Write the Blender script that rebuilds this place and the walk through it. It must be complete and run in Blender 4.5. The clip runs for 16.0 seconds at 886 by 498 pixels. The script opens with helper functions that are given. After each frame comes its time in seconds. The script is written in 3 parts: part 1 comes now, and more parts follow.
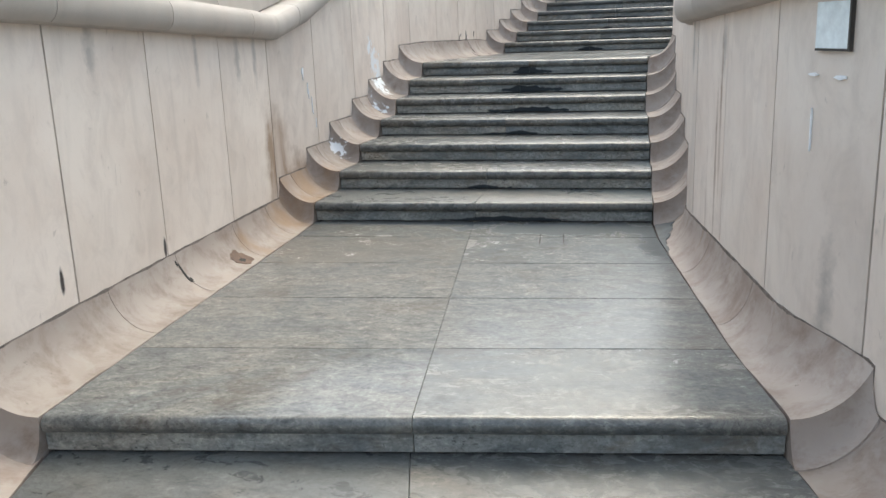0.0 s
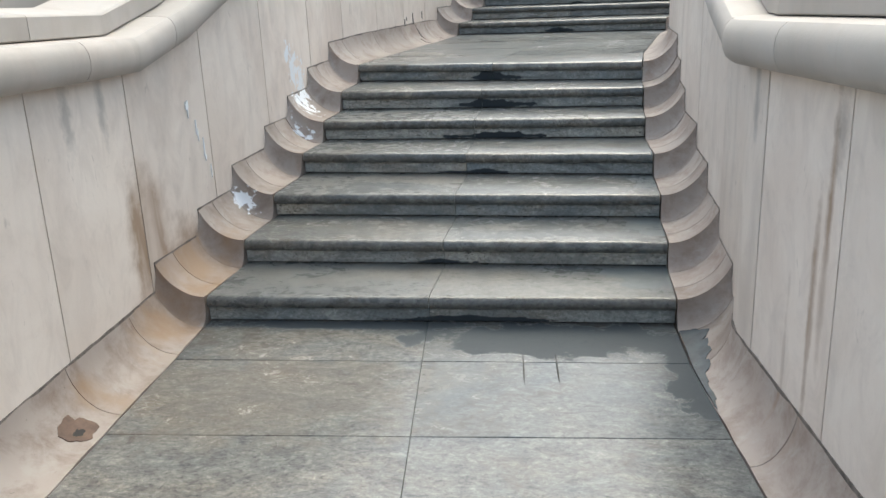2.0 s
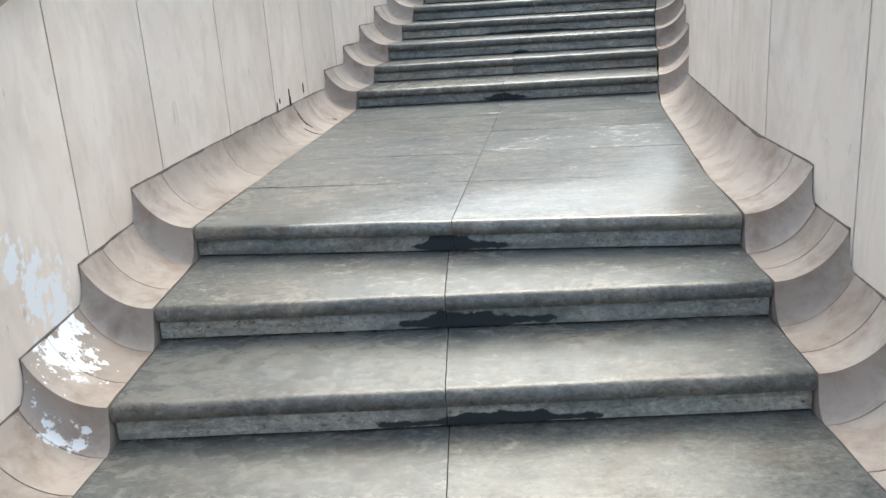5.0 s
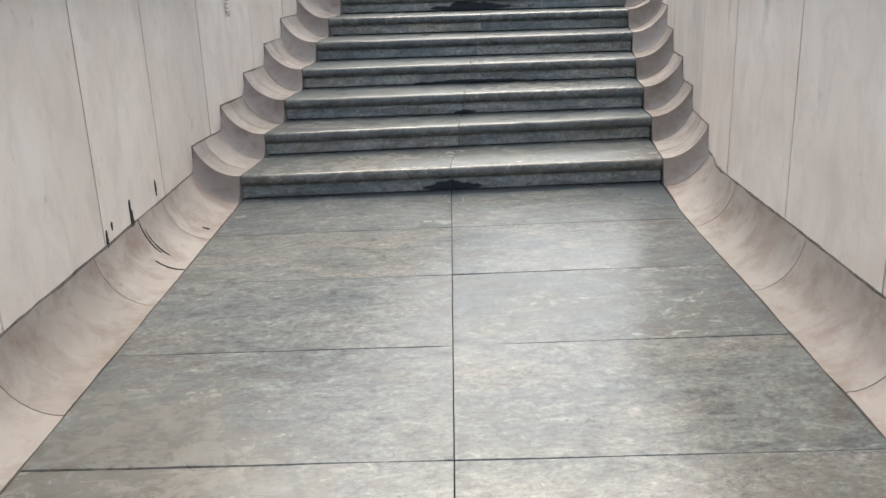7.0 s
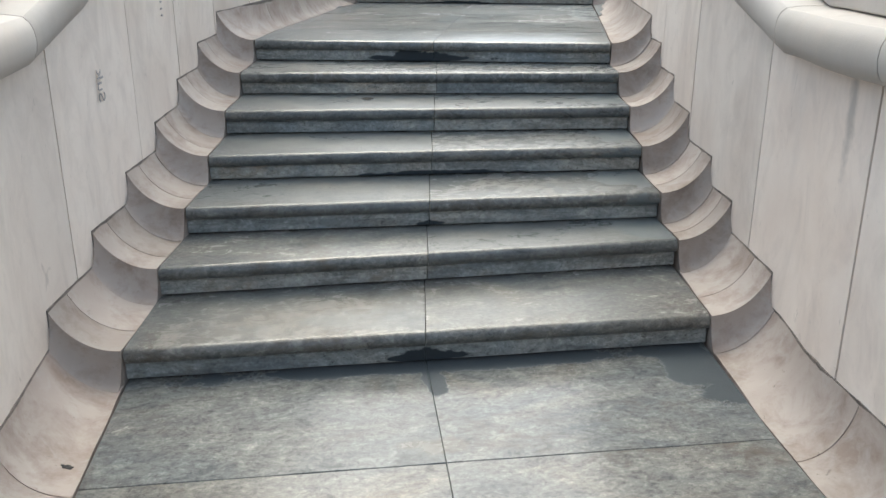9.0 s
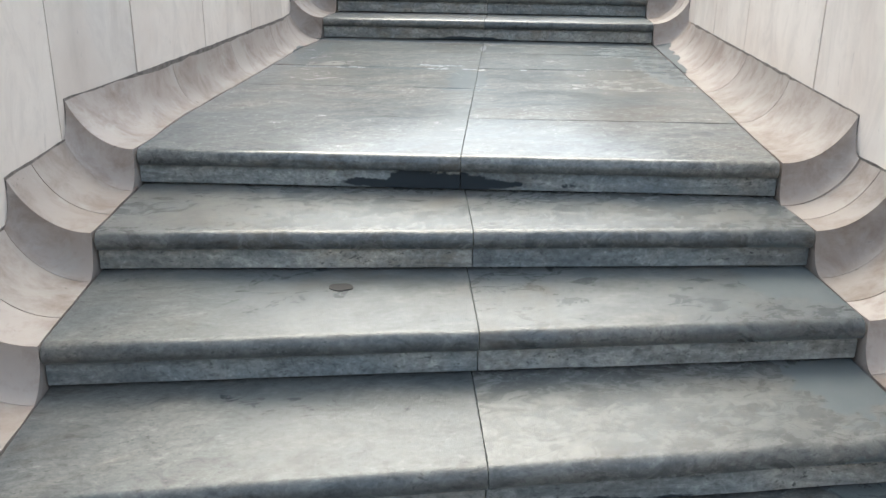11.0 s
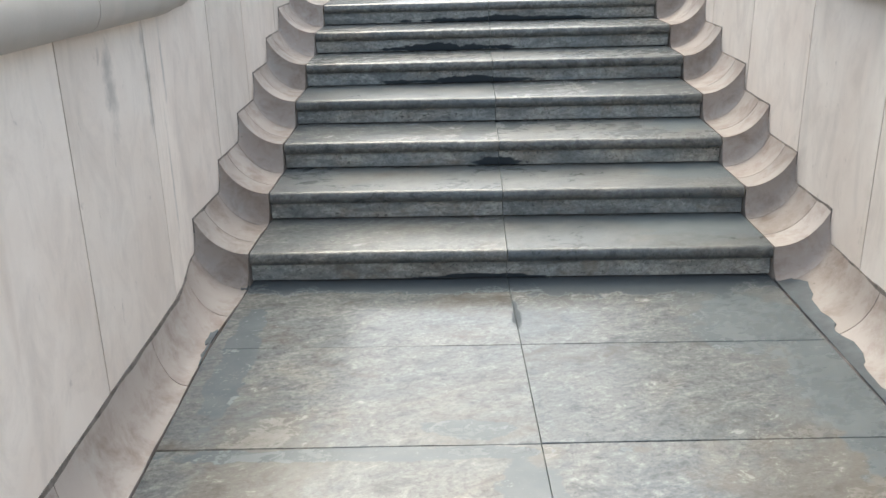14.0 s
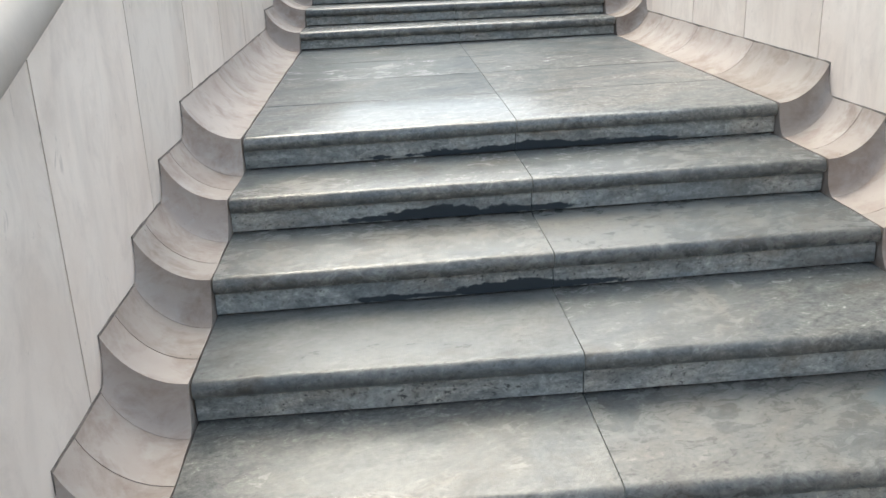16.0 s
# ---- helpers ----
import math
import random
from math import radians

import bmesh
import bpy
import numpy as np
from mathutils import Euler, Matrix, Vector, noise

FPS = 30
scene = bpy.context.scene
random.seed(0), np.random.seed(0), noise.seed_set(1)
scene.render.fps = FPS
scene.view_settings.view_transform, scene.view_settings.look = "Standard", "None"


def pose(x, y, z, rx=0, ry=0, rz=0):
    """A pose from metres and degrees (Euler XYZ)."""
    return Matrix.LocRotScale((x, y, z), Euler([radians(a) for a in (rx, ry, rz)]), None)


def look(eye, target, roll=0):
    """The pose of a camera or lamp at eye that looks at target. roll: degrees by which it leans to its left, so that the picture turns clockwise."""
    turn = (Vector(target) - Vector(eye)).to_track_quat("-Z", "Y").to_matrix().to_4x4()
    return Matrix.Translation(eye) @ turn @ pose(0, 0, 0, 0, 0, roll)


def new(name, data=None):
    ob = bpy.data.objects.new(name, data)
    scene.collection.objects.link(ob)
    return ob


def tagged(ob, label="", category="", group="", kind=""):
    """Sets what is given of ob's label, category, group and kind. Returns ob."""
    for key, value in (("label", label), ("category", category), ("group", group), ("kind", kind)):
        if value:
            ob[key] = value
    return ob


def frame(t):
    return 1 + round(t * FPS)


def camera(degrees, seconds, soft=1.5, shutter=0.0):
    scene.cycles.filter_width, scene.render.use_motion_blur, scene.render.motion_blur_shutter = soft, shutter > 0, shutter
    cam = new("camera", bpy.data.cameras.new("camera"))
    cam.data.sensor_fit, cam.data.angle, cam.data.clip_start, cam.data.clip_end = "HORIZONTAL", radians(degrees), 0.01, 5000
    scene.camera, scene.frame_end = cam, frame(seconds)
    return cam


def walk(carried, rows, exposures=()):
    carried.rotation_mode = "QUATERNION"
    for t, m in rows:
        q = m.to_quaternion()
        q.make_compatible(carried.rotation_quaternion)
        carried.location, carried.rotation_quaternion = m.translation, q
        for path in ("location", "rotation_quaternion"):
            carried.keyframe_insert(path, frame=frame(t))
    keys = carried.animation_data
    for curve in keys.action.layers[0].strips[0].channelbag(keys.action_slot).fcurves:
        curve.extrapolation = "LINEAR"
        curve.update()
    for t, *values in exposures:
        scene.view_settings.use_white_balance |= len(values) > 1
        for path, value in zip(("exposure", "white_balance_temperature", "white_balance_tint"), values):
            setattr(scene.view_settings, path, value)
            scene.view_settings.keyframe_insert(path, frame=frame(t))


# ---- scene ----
cam = camera(53.0, 16.0)
walk(cam, [
    (0.0, pose(0.369, -4.725, 1.085, 76.14, 1.98, 11.39)),
    (0.5, pose(0.272, -4.164, 1.227, 78.84, 3.07, 10.41)),
    (1.0, pose(0.208, -3.789, 1.306, 77.13, 3.16, 10.07)),
    (1.5, pose(0.155, -3.452, 1.352, 75.46, 2.44, 9.46)),
    (2.0, pose(0.110, -3.107, 1.406, 72.71, 2.27, 8.14)),
    (2.5, pose(0.019, -2.771, 1.462, 68.36, 1.75, 4.50)),
    (3.0, pose(-0.073, -2.405, 1.517, 67.51, 2.10, 4.00)),
    (3.5, pose(-0.173, -1.856, 1.602, 69.54, 3.36, 5.00)),
    (4.0, pose(-0.253, -1.305, 1.647, 72.82, 4.14, 3.15)),
    (4.2, pose(-0.292, -1.071, 1.634, 73.37, 3.84, 2.33)),
    (6.3, pose(-0.530, 1.367, 1.734, 71.86, 4.04, -3.75)),
    (6.5, pose(-0.542, 1.516, 1.781, 71.89, 3.52, -4.78)),
    (7.0, pose(-0.560, 1.883, 1.853, 72.20, 2.01, -6.67)),
    (7.5, pose(-0.604, 2.242, 1.955, 71.61, 1.70, -8.47)),
    (8.0, pose(-0.649, 2.582, 2.060, 70.79, 1.21, -10.22)),
    (8.2, pose(-0.653, 2.714, 2.084, 70.69, 0.91, -10.70)),
    (10.3, pose(-0.477, 4.815, 2.327, 71.23, -0.61, -15.56)),
    (10.5, pose(-0.419, 5.101, 2.323, 71.41, -0.54, -15.43)),
    (11.0, pose(-0.288, 5.790, 2.316, 70.42, -0.63, -14.80)),
    (11.5, pose(-0.187, 6.386, 2.413, 66.31, -0.37, -14.08)),
    (12.0, pose(-0.136, 6.833, 2.585, 69.23, 1.18, -12.79)),
    (12.5, pose(-0.092, 7.217, 2.661, 71.32, 1.45, -10.63)),
    (13.0, pose(-0.049, 7.604, 2.793, 70.56, 0.67, -15.29)),
    (13.5, pose(0.032, 7.919, 2.912, 70.49, 0.70, -17.92)),
    (14.0, pose(0.154, 8.342, 3.027, 70.34, 1.01, -19.03)),
    (14.5, pose(0.281, 8.833, 3.254, 68.75, 0.50, -19.23)),
    (15.0, pose(0.347, 9.421, 3.216, 71.28, -1.21, -20.45)),
    (15.5, pose(0.480, 10.099, 3.258, 70.49, 0.53, -22.70)),
    (16.0, pose(0.746, 10.873, 3.266, 71.15, 2.12, -23.67)),
], exposures=((0.0, 1.28, 6430, 2), (2.0, 1.24, 6300, 1), (3.0, 1.44, 6200, 0), (4.0, 1.53, 6200, 0), (7.0, 1.25, 6450, 3), (8.2, 1.22, 6300, 1), (11.0, 1.58, 6200, 1),
                 (12.0, 1.3, 6480, 4), (12.6, 1.3, 6680, 7), (13.5, 1.34, 6330, 3), (14.5, 1.5, 6300, 1), (16.0, 1.58, 6320, 1)))

# ---- light: a bright hazy sky, the sun veiled ----
world = bpy.data.worlds.new("sky")
scene.world = world
world.use_nodes = True
wn = world.node_tree
sky = wn.nodes.new("ShaderNodeTexSky")
sky.sky_type, sky.sun_disc = "NISHITA", False
sky.sun_elevation, sky.sun_rotation = radians(57), radians(9)
sky.air_density, sky.dust_density, sky.ozone_density = 1.0, 6.0, 1.0
wn.nodes["Background"].inputs["Strength"].default_value = 0.15
haze = wn.nodes.new("ShaderNodeMix")
haze.data_type = "RGBA"
haze.inputs[0].default_value, haze.inputs[7].default_value = 0.3, (3.6, 3.65, 3.75, 1)
wn.links.new(sky.outputs[0], haze.inputs[6])
wn.links.new(haze.outputs[2], wn.nodes["Background"].inputs["Color"])
sun = new("sun", bpy.data.lights.new("sun", "SUN"))
sun.data.energy, sun.data.angle, sun.data.color = 0.25, radians(40), (1.0, 0.95, 0.88)
sun.matrix_world = look((3.4, 25.2, 33), (0, 4, 0))


# ---- plan of the stair ----
# each nosing: middle x, y, heading in degrees, width between the coves
FLIGHT_0 = ((-0.020, -3.699, 6.5, 2.18), (-0.088, -3.279, 6.5, 2.18), (-0.156, -2.859, 6.5, 2.18), (-0.258, -2.432, 6.7, 2.190))
FLIGHT_1 = ((-0.489, 0.409, 1.22, 2.041), (-0.480, 0.841, -0.51, 2.022), (-0.471, 1.256, -1.47, 1.999), (-0.462, 1.708, -3.35, 1.975),
            (-0.453, 2.119, -1.28, 1.928), (-0.444, 2.533, -2.78, 1.936), (-0.435, 2.960, -7.79, 1.962))
FLIGHT_2 = ((-0.053, 6.099, -4.77, 2.073), (0.049, 6.565, -3.51, 2.083), (0.119, 6.889, -6.15, 2.041), (0.205, 7.280, -7.15, 2.026),
            (0.291, 7.676, -9.32, 2.043), (0.378, 8.078, -12.42, 2.058), (0.463, 8.468, -17.39, 2.080))
FLIGHT_3 = ((1.531, 11.541, -19.40, 2.192), (1.684, 11.953, -19.60, 2.186), (1.830, 12.350, -19.43, 2.187), (1.985, 12.769, -18.69, 2.204),
            (2.150, 13.215, -16.40, 2.223), (2.303, 13.628, -16.48, 2.239), (2.454, 14.036, -14.88, 2.239))
FLIGHT_4 = ((3.338, 16.529, -15.87, 2.188), (3.474, 16.893, -19.0, 2.168), (3.627, 17.304, -19.90, 2.132), (3.774, 17.699, -20.46, 2.129),
            (3.922, 18.094, -21.02, 2.125), (4.069, 18.489, -21.57, 2.122), (4.216, 18.884, -22.13, 2.118))
# first nosing's height and riser of each flight
RISE = ((FLIGHT_0, -0.375, 0.125), (FLIGHT_1, 0.078, 0.122), (FLIGHT_2, 0.906, 0.1227), (FLIGHT_3, 1.774, 0.135), (FLIGHT_4, 2.752, 0.1205))
COVE_W, COVE_H, SLAB, OVER = 0.212, 0.158, 0.054, 0.024

COVE_ARC = radians(66)
# along a landing the hollow is narrower and rounder than beside the steps: metres by which the paving's edge and the wall stand further in, by landing and side
NARROW = {("landing_1", -1): (0.0, 0.03), ("landing_1", 1): (0.03, 0.115), ("landing_2", -1): (0.0, 0.03), ("landing_2", 1): (0.035, 0.085),
          ("landing_3", -1): (-0.035, 0.075), ("landing_3", 1): (0.0, 0.04)}


def lerp(a, b, f):
    return a + (b - a) * f


def hollow(name, side, v):
    """The cove's paving edge (metres in), width, height and arc at the part v of a landing's length."""
    w = max(0.0, min(1.0, v / 0.2, (1 - v) / 0.18))
    w = w * w * (3 - 2 * w) if (name, side) in NARROW else 0.0
    edge, wall = NARROW.get((name, side), (0.0, 0.0))
    return edge * w, COVE_W + (edge - wall) * w, COVE_H + 0.02 * w, COVE_ARC + radians(13) * w


class Nosing:
    def __init__(self, row, z, riser):
        self.mid, self.z, self.riser = Vector(row[:2]), z, riser
        a = radians(row[2])
        self.along, self.ahead, self.half = Vector((math.cos(a), math.sin(a))), Vector((-math.sin(a), math.cos(a))), row[3] / 2

    def at(self, u, back=0.0):
        """u: metres to the right of the middle."""
        return self.mid + self.along * u + self.ahead * back

    def end(self, side, out=0.0):
        return self.at(side * (self.half + out))


flights = [[Nosing(r, z + k * rise, rise) for k, r in enumerate(rows)] for rows, z, rise in RISE]
# the lower pavement and the top landing close the run
start = Nosing((0.33, -6.4, 6.5, 2.18), -0.5, 0.125)
finish = Nosing((5.35, 21.8, -22.1, 2.118), flights[-1][-1].z, 0.12)
F1, F2, F3, F4 = flights[1:]
A, B, C, D = (flights[0][-1], F1[0]), (F1[-1], F2[0]), (F2[-1], F3[0]), (F3[-1], F4[0])
PAIR_NAME = {A: "landing_1", B: "landing_2", C: "landing_3", D: "landing_4"}


def spot_on(pair, u, v, out=0.0):
    """A place u metres right of the middle line, v of the way from one nosing to the next, with the heading there."""
    a, b = pair
    m = a.mid.lerp(b.mid, v)
    al = a.along.lerp(b.along, v).normalized()
    q = m + al * u
    return (q.x, q.y, lerp(a.z, b.z - b.riser, v) + out), math.atan2(al.y, al.x)


def spot_beside(pair, side, v, z):
    a, b = pair
    edge, width = hollow(PAIR_NAME.get(pair, ""), side, v)[:2]
    u = side * (lerp(a.half, b.half, v) - edge + width)
    p, h = spot_on(pair, u, v)
    return (p[0], p[1], z), h


# ---- materials ----
def material(name, build):
    m = bpy.data.materials.new(name)
    m.use_nodes = True
    build(m.node_tree, m.node_tree.nodes["Principled BSDF"])
    return m


def node(nt, kind, **sets):
    n = nt.nodes.new(kind)
    for key, value in sets.items():
        n.inputs[key].default_value = value
    return n


def coords(nt, scale=(1, 1, 1), shift=True):
    """World-size coordinates, shifted for each object so that no two stones are alike."""
    tc = nt.nodes.new("ShaderNodeTexCoord")
    mp = nt.nodes.new("ShaderNodeMapping")
    mp.inputs["Scale"].default_value = scale
    nt.links.new(tc.outputs["Object"], mp.inputs["Vector"])
    if shift:
        info = nt.nodes.new("ShaderNodeObjectInfo")
        mul = nt.nodes.new("ShaderNodeVectorMath")
        mul.operation = "SCALE"
        cb = nt.nodes.new("ShaderNodeCombineXYZ")
        for k in range(3):
            nt.links.new(info.outputs["Random"], cb.inputs[k])
        nt.links.new(cb.outputs[0], mul.inputs[0])
        mul.inputs["Scale"].default_value = 37.0
        nt.links.new(mul.outputs[0], mp.inputs["Location"])
    return mp.outputs["Vector"]


def noise_tex(nt, vec, scale, detail=6.0, rough=0.6, distort=0.0):
    n = node(nt, "ShaderNodeTexNoise", Scale=scale, Detail=detail, Roughness=rough, Distortion=distort)
    nt.links.new(vec, n.inputs["Vector"])
    return n.outputs["Fac"]


def ramp(nt, fac, stops):
    r = nt.nodes.new("ShaderNodeValToRGB")
    el = r.color_ramp.elements
    el[0].position, el[0].color = stops[0][0], (*stops[0][1], 1)
    el[1].position, el[1].color = stops[-1][0], (*stops[-1][1], 1)
    for p, c in stops[1:-1]:
        e = el.new(p)
        e.color = (*c, 1)
    nt.links.new(fac, r.inputs["Fac"])
    return r.outputs["Color"]


def mixed(nt, fac, a, b, mode="MIX"):
    m = nt.nodes.new("ShaderNodeMix")
    m.data_type, m.blend_type = "RGBA", mode
    for sock, value in ((m.inputs[0], fac), (m.inputs[6], a), (m.inputs[7], b)):
        if isinstance(value, (int, float)):
            sock.default_value = value
        elif isinstance(value, tuple):
            sock.default_value = (*value, 1)
        else:
            nt.links.new(value, sock)
    return m.outputs[2]


def mapped(nt, fac, lo, hi, a, b):
    r = node(nt, "ShaderNodeMapRange")
    for key, value in (("From Min", lo), ("From Max", hi), ("To Min", a), ("To Max", b)):
        r.inputs[key].default_value = value
    nt.links.new(fac, r.inputs["Value"])
    return r.outputs["Result"]


def spots(nt, places, sharp=0.12, ragged=0.55, scale=5.0):
    """Where given stains lie: each a place with its heading and its three radii; ragged edges."""
    tc = nt.nodes.new("ShaderNodeTexCoord")
    wob = node(nt, "ShaderNodeTexNoise", Scale=scale, Detail=8.0, Roughness=0.65)
    nt.links.new(tc.outputs["Object"], wob.inputs["Vector"])
    edge = mapped(nt, wob.outputs["Fac"], 0.25, 0.75, -ragged, ragged)
    total = None
    for (place, heading), radii in places:
        mp = nt.nodes.new("ShaderNodeMapping")
        mp.vector_type = "TEXTURE"
        mp.inputs["Location"].default_value = place
        mp.inputs["Rotation"].default_value = (0, 0, heading)
        mp.inputs["Scale"].default_value = radii
        nt.links.new(tc.outputs["Object"], mp.inputs["Vector"])
        length = nt.nodes.new("ShaderNodeVectorMath")
        length.operation = "LENGTH"
        nt.links.new(mp.outputs[0], length.inputs[0])
        add = nt.nodes.new("ShaderNodeMath")
        nt.links.new(length.outputs["Value"], add.inputs[0])
        nt.links.new(edge, add.inputs[1])
        one = mapped(nt, add.outputs[0], 1.0 - sharp, 1.0 + sharp, 1.0, 0.0)
        if total is None:
            total = one
        else:
            top = nt.nodes.new("ShaderNodeMath")
            top.operation = "MAXIMUM"
            nt.links.new(total, top.inputs[0])
            nt.links.new(one, top.inputs[1])
            total = top.outputs[0]
    return total


def bump(nt, bsdf, height, strength, distance):
    b = node(nt, "ShaderNodeBump", Strength=strength, Distance=distance)
    nt.links.new(height, b.inputs["Height"])
    nt.links.new(b.outputs[0], bsdf.inputs["Normal"])


def times(nt, a, b):
    m = nt.nodes.new("ShaderNodeMath")
    m.operation = "MULTIPLY"
    for sock, value in zip(m.inputs, (a, b)):
        if isinstance(value, (int, float)):
            sock.default_value = value
        else:
            nt.links.new(value, sock)
    return m.outputs[0]


def plus(nt, a, b):
    m = nt.nodes.new("ShaderNodeMath")
    for sock, value in zip(m.inputs, (a, b)):
        if isinstance(value, (int, float)):
            sock.default_value = value
        else:
            nt.links.new(value, sock)
    return m.outputs[0]


def grey_schist(k, wear, smears=(), rusts=(), wets=(), damp=0.0, shine=0.5, relief=0.1, sheen=0.3, spread=1.0):
    """Grey split stone, polished by feet: cloudy blue-grey and buff zones, mottling, flakes, pits, grit and brown patches."""
    def build(nt, bsdf):
        vec = coords(nt)
        zone = noise_tex(nt, coords(nt, (0.8, 1.2, 1.2)), 1.7, 5, 0.62, 1.3)
        mottle = noise_tex(nt, coords(nt, (1.0, 1.5, 1.5)), 12, 10, 0.76, 0.7)
        grit = noise_tex(nt, coords(nt, (1.0, 1.25, 1.25)), 52, 8, 0.8, 0.4)
        vein = noise_tex(nt, coords(nt, (0.7, 2.6, 2.6)), 4.2, 8, 0.66, 1.6)
        col = ramp(nt, zone, ((0.33, (0.185 * k, 0.203 * k, 0.216 * k)), (0.45, (0.24 * k, 0.25 * k, 0.25 * k)), (0.56, (0.285 * k, 0.282 * k, 0.27 * k)), (0.68, (0.315 * k, 0.29 * k, 0.258 * k))))
        col = mixed(nt, mapped(nt, vein, 0.54, 0.66, 0, 0.45), col, (0.145 * k, 0.158 * k, 0.16 * k))
        col = mixed(nt, mapped(nt, vein, 0.44, 0.36, 0, 0.35), col, (0.4 * k, 0.4 * k, 0.375 * k))
        col = mixed(nt, 1.0, col, ramp(nt, mottle, ((0.34, (1 - 0.36 * spread, 1 - 0.35 * spread, 1 - 0.34 * spread)), (0.46, (1 - 0.08 * spread,) * 3), (0.56, (1 + 0.06 * spread, 1 + 0.06 * spread, 1 + 0.05 * spread)), (0.68, (1 + 0.4 * spread, 1 + 0.38 * spread, 1 + 0.34 * spread)))), "MULTIPLY")
        col = mixed(nt, 1.0, col, ramp(nt, grit, ((0.34, (0.36, 0.36, 0.36)), (0.45, (0.85, 0.85, 0.85)), (0.57, (1.12, 1.12, 1.11)), (0.68, (1.9, 1.87, 1.8)))), "MULTIPLY")
        brown = noise_tex(nt, coords(nt, (0.7, 0.9, 1)), 2.6, 7, 0.68, 0.9)
        soil = times(nt, mapped(nt, brown, 0.53, 0.68, 0, 0.75), mapped(nt, mottle, 0.42, 0.58, 1.0, 0.3))
        col = mixed(nt, soil, col, (0.17 * k, 0.132 * k, 0.096 * k))
        pit = plus(nt, times(nt, zone, 0.3), noise_tex(nt, coords(nt, (1.0, 1.9, 1.9)), 47, 4, 0.7, 0.4))
        pits = mapped(nt, pit, 0.775, 0.815, 0, 0.85)
        col = mixed(nt, pits, col, (0.045, 0.045, 0.043))
        if damp:
            wet = noise_tex(nt, coords(nt, (0.8, 0.8, 5)), 3.2, 8, 0.65, 0.5)
            col = mixed(nt, mapped(nt, wet, 0.49, 0.56, 0, damp), col, (0.062, 0.07, 0.075))
        info = nt.nodes.new("ShaderNodeObjectInfo")
        tone = ramp(nt, info.outputs["Random"], ((0.0, (0.8, 0.84, 0.86)), (0.5, (1.0, 1.0, 0.98)), (1.0, (1.12, 1.09, 1.03))))
        col = mixed(nt, 1.0, col, tone, "MULTIPLY")
        gloss = plus(nt, mapped(nt, zone, 0.35, 0.65, wear, wear + 0.07), mapped(nt, mottle, 0.42, 0.62, 0.0, 0.07))
        gloss = plus(nt, gloss, mapped(nt, info.outputs["Random"], 0, 1, 0.1, -0.02))
        gloss = plus(nt, gloss, times(nt, pits, 0.3))
        level = mapped(nt, mottle, 0.34, 0.5, shine * 0.72, shine)
        if rusts:
            stain = spots(nt, rusts, 0.3, 0.8, 9.0)
            col = mixed(nt, times(nt, stain, 0.42), col, (0.14, 0.115, 0.085))
            gloss = plus(nt, gloss, times(nt, stain, 0.08))
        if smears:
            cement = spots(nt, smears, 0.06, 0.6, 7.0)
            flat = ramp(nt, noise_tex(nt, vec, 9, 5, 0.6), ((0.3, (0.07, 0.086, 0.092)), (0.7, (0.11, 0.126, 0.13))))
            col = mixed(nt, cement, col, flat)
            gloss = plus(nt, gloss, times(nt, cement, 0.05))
        if wets:
            dark_film = spots(nt, wets, 0.08, 0.7, 7.0)
            col = mixed(nt, dark_film, col, (0.035, 0.042, 0.048) if damp else (0.042, 0.052, 0.06))
            gloss = plus(nt, gloss, times(nt, dark_film, 0.28))
            level = times(nt, level, mapped(nt, dark_film, 0, 1, 1.0, 0.25))
        nt.links.new(col, bsdf.inputs["Base Color"])
        nt.links.new(gloss, bsdf.inputs["Roughness"])
        nt.links.new(level, bsdf.inputs["Specular IOR Level"])
        # sheen added to brighten the stone where it is seen at a low angle
        bsdf.inputs["Sheen Weight"].default_value, bsdf.inputs["Sheen Roughness"].default_value = sheen, 0.45
        bsdf.inputs["Sheen Tint"].default_value = (0.8, 0.84, 0.82, 1)
        h = plus(nt, times(nt, mottle, 1.4), plus(nt, times(nt, grit, 0.75), times(nt, pits, -0.5)))
        bump(nt, bsdf, h, relief, 0.004)
    return build


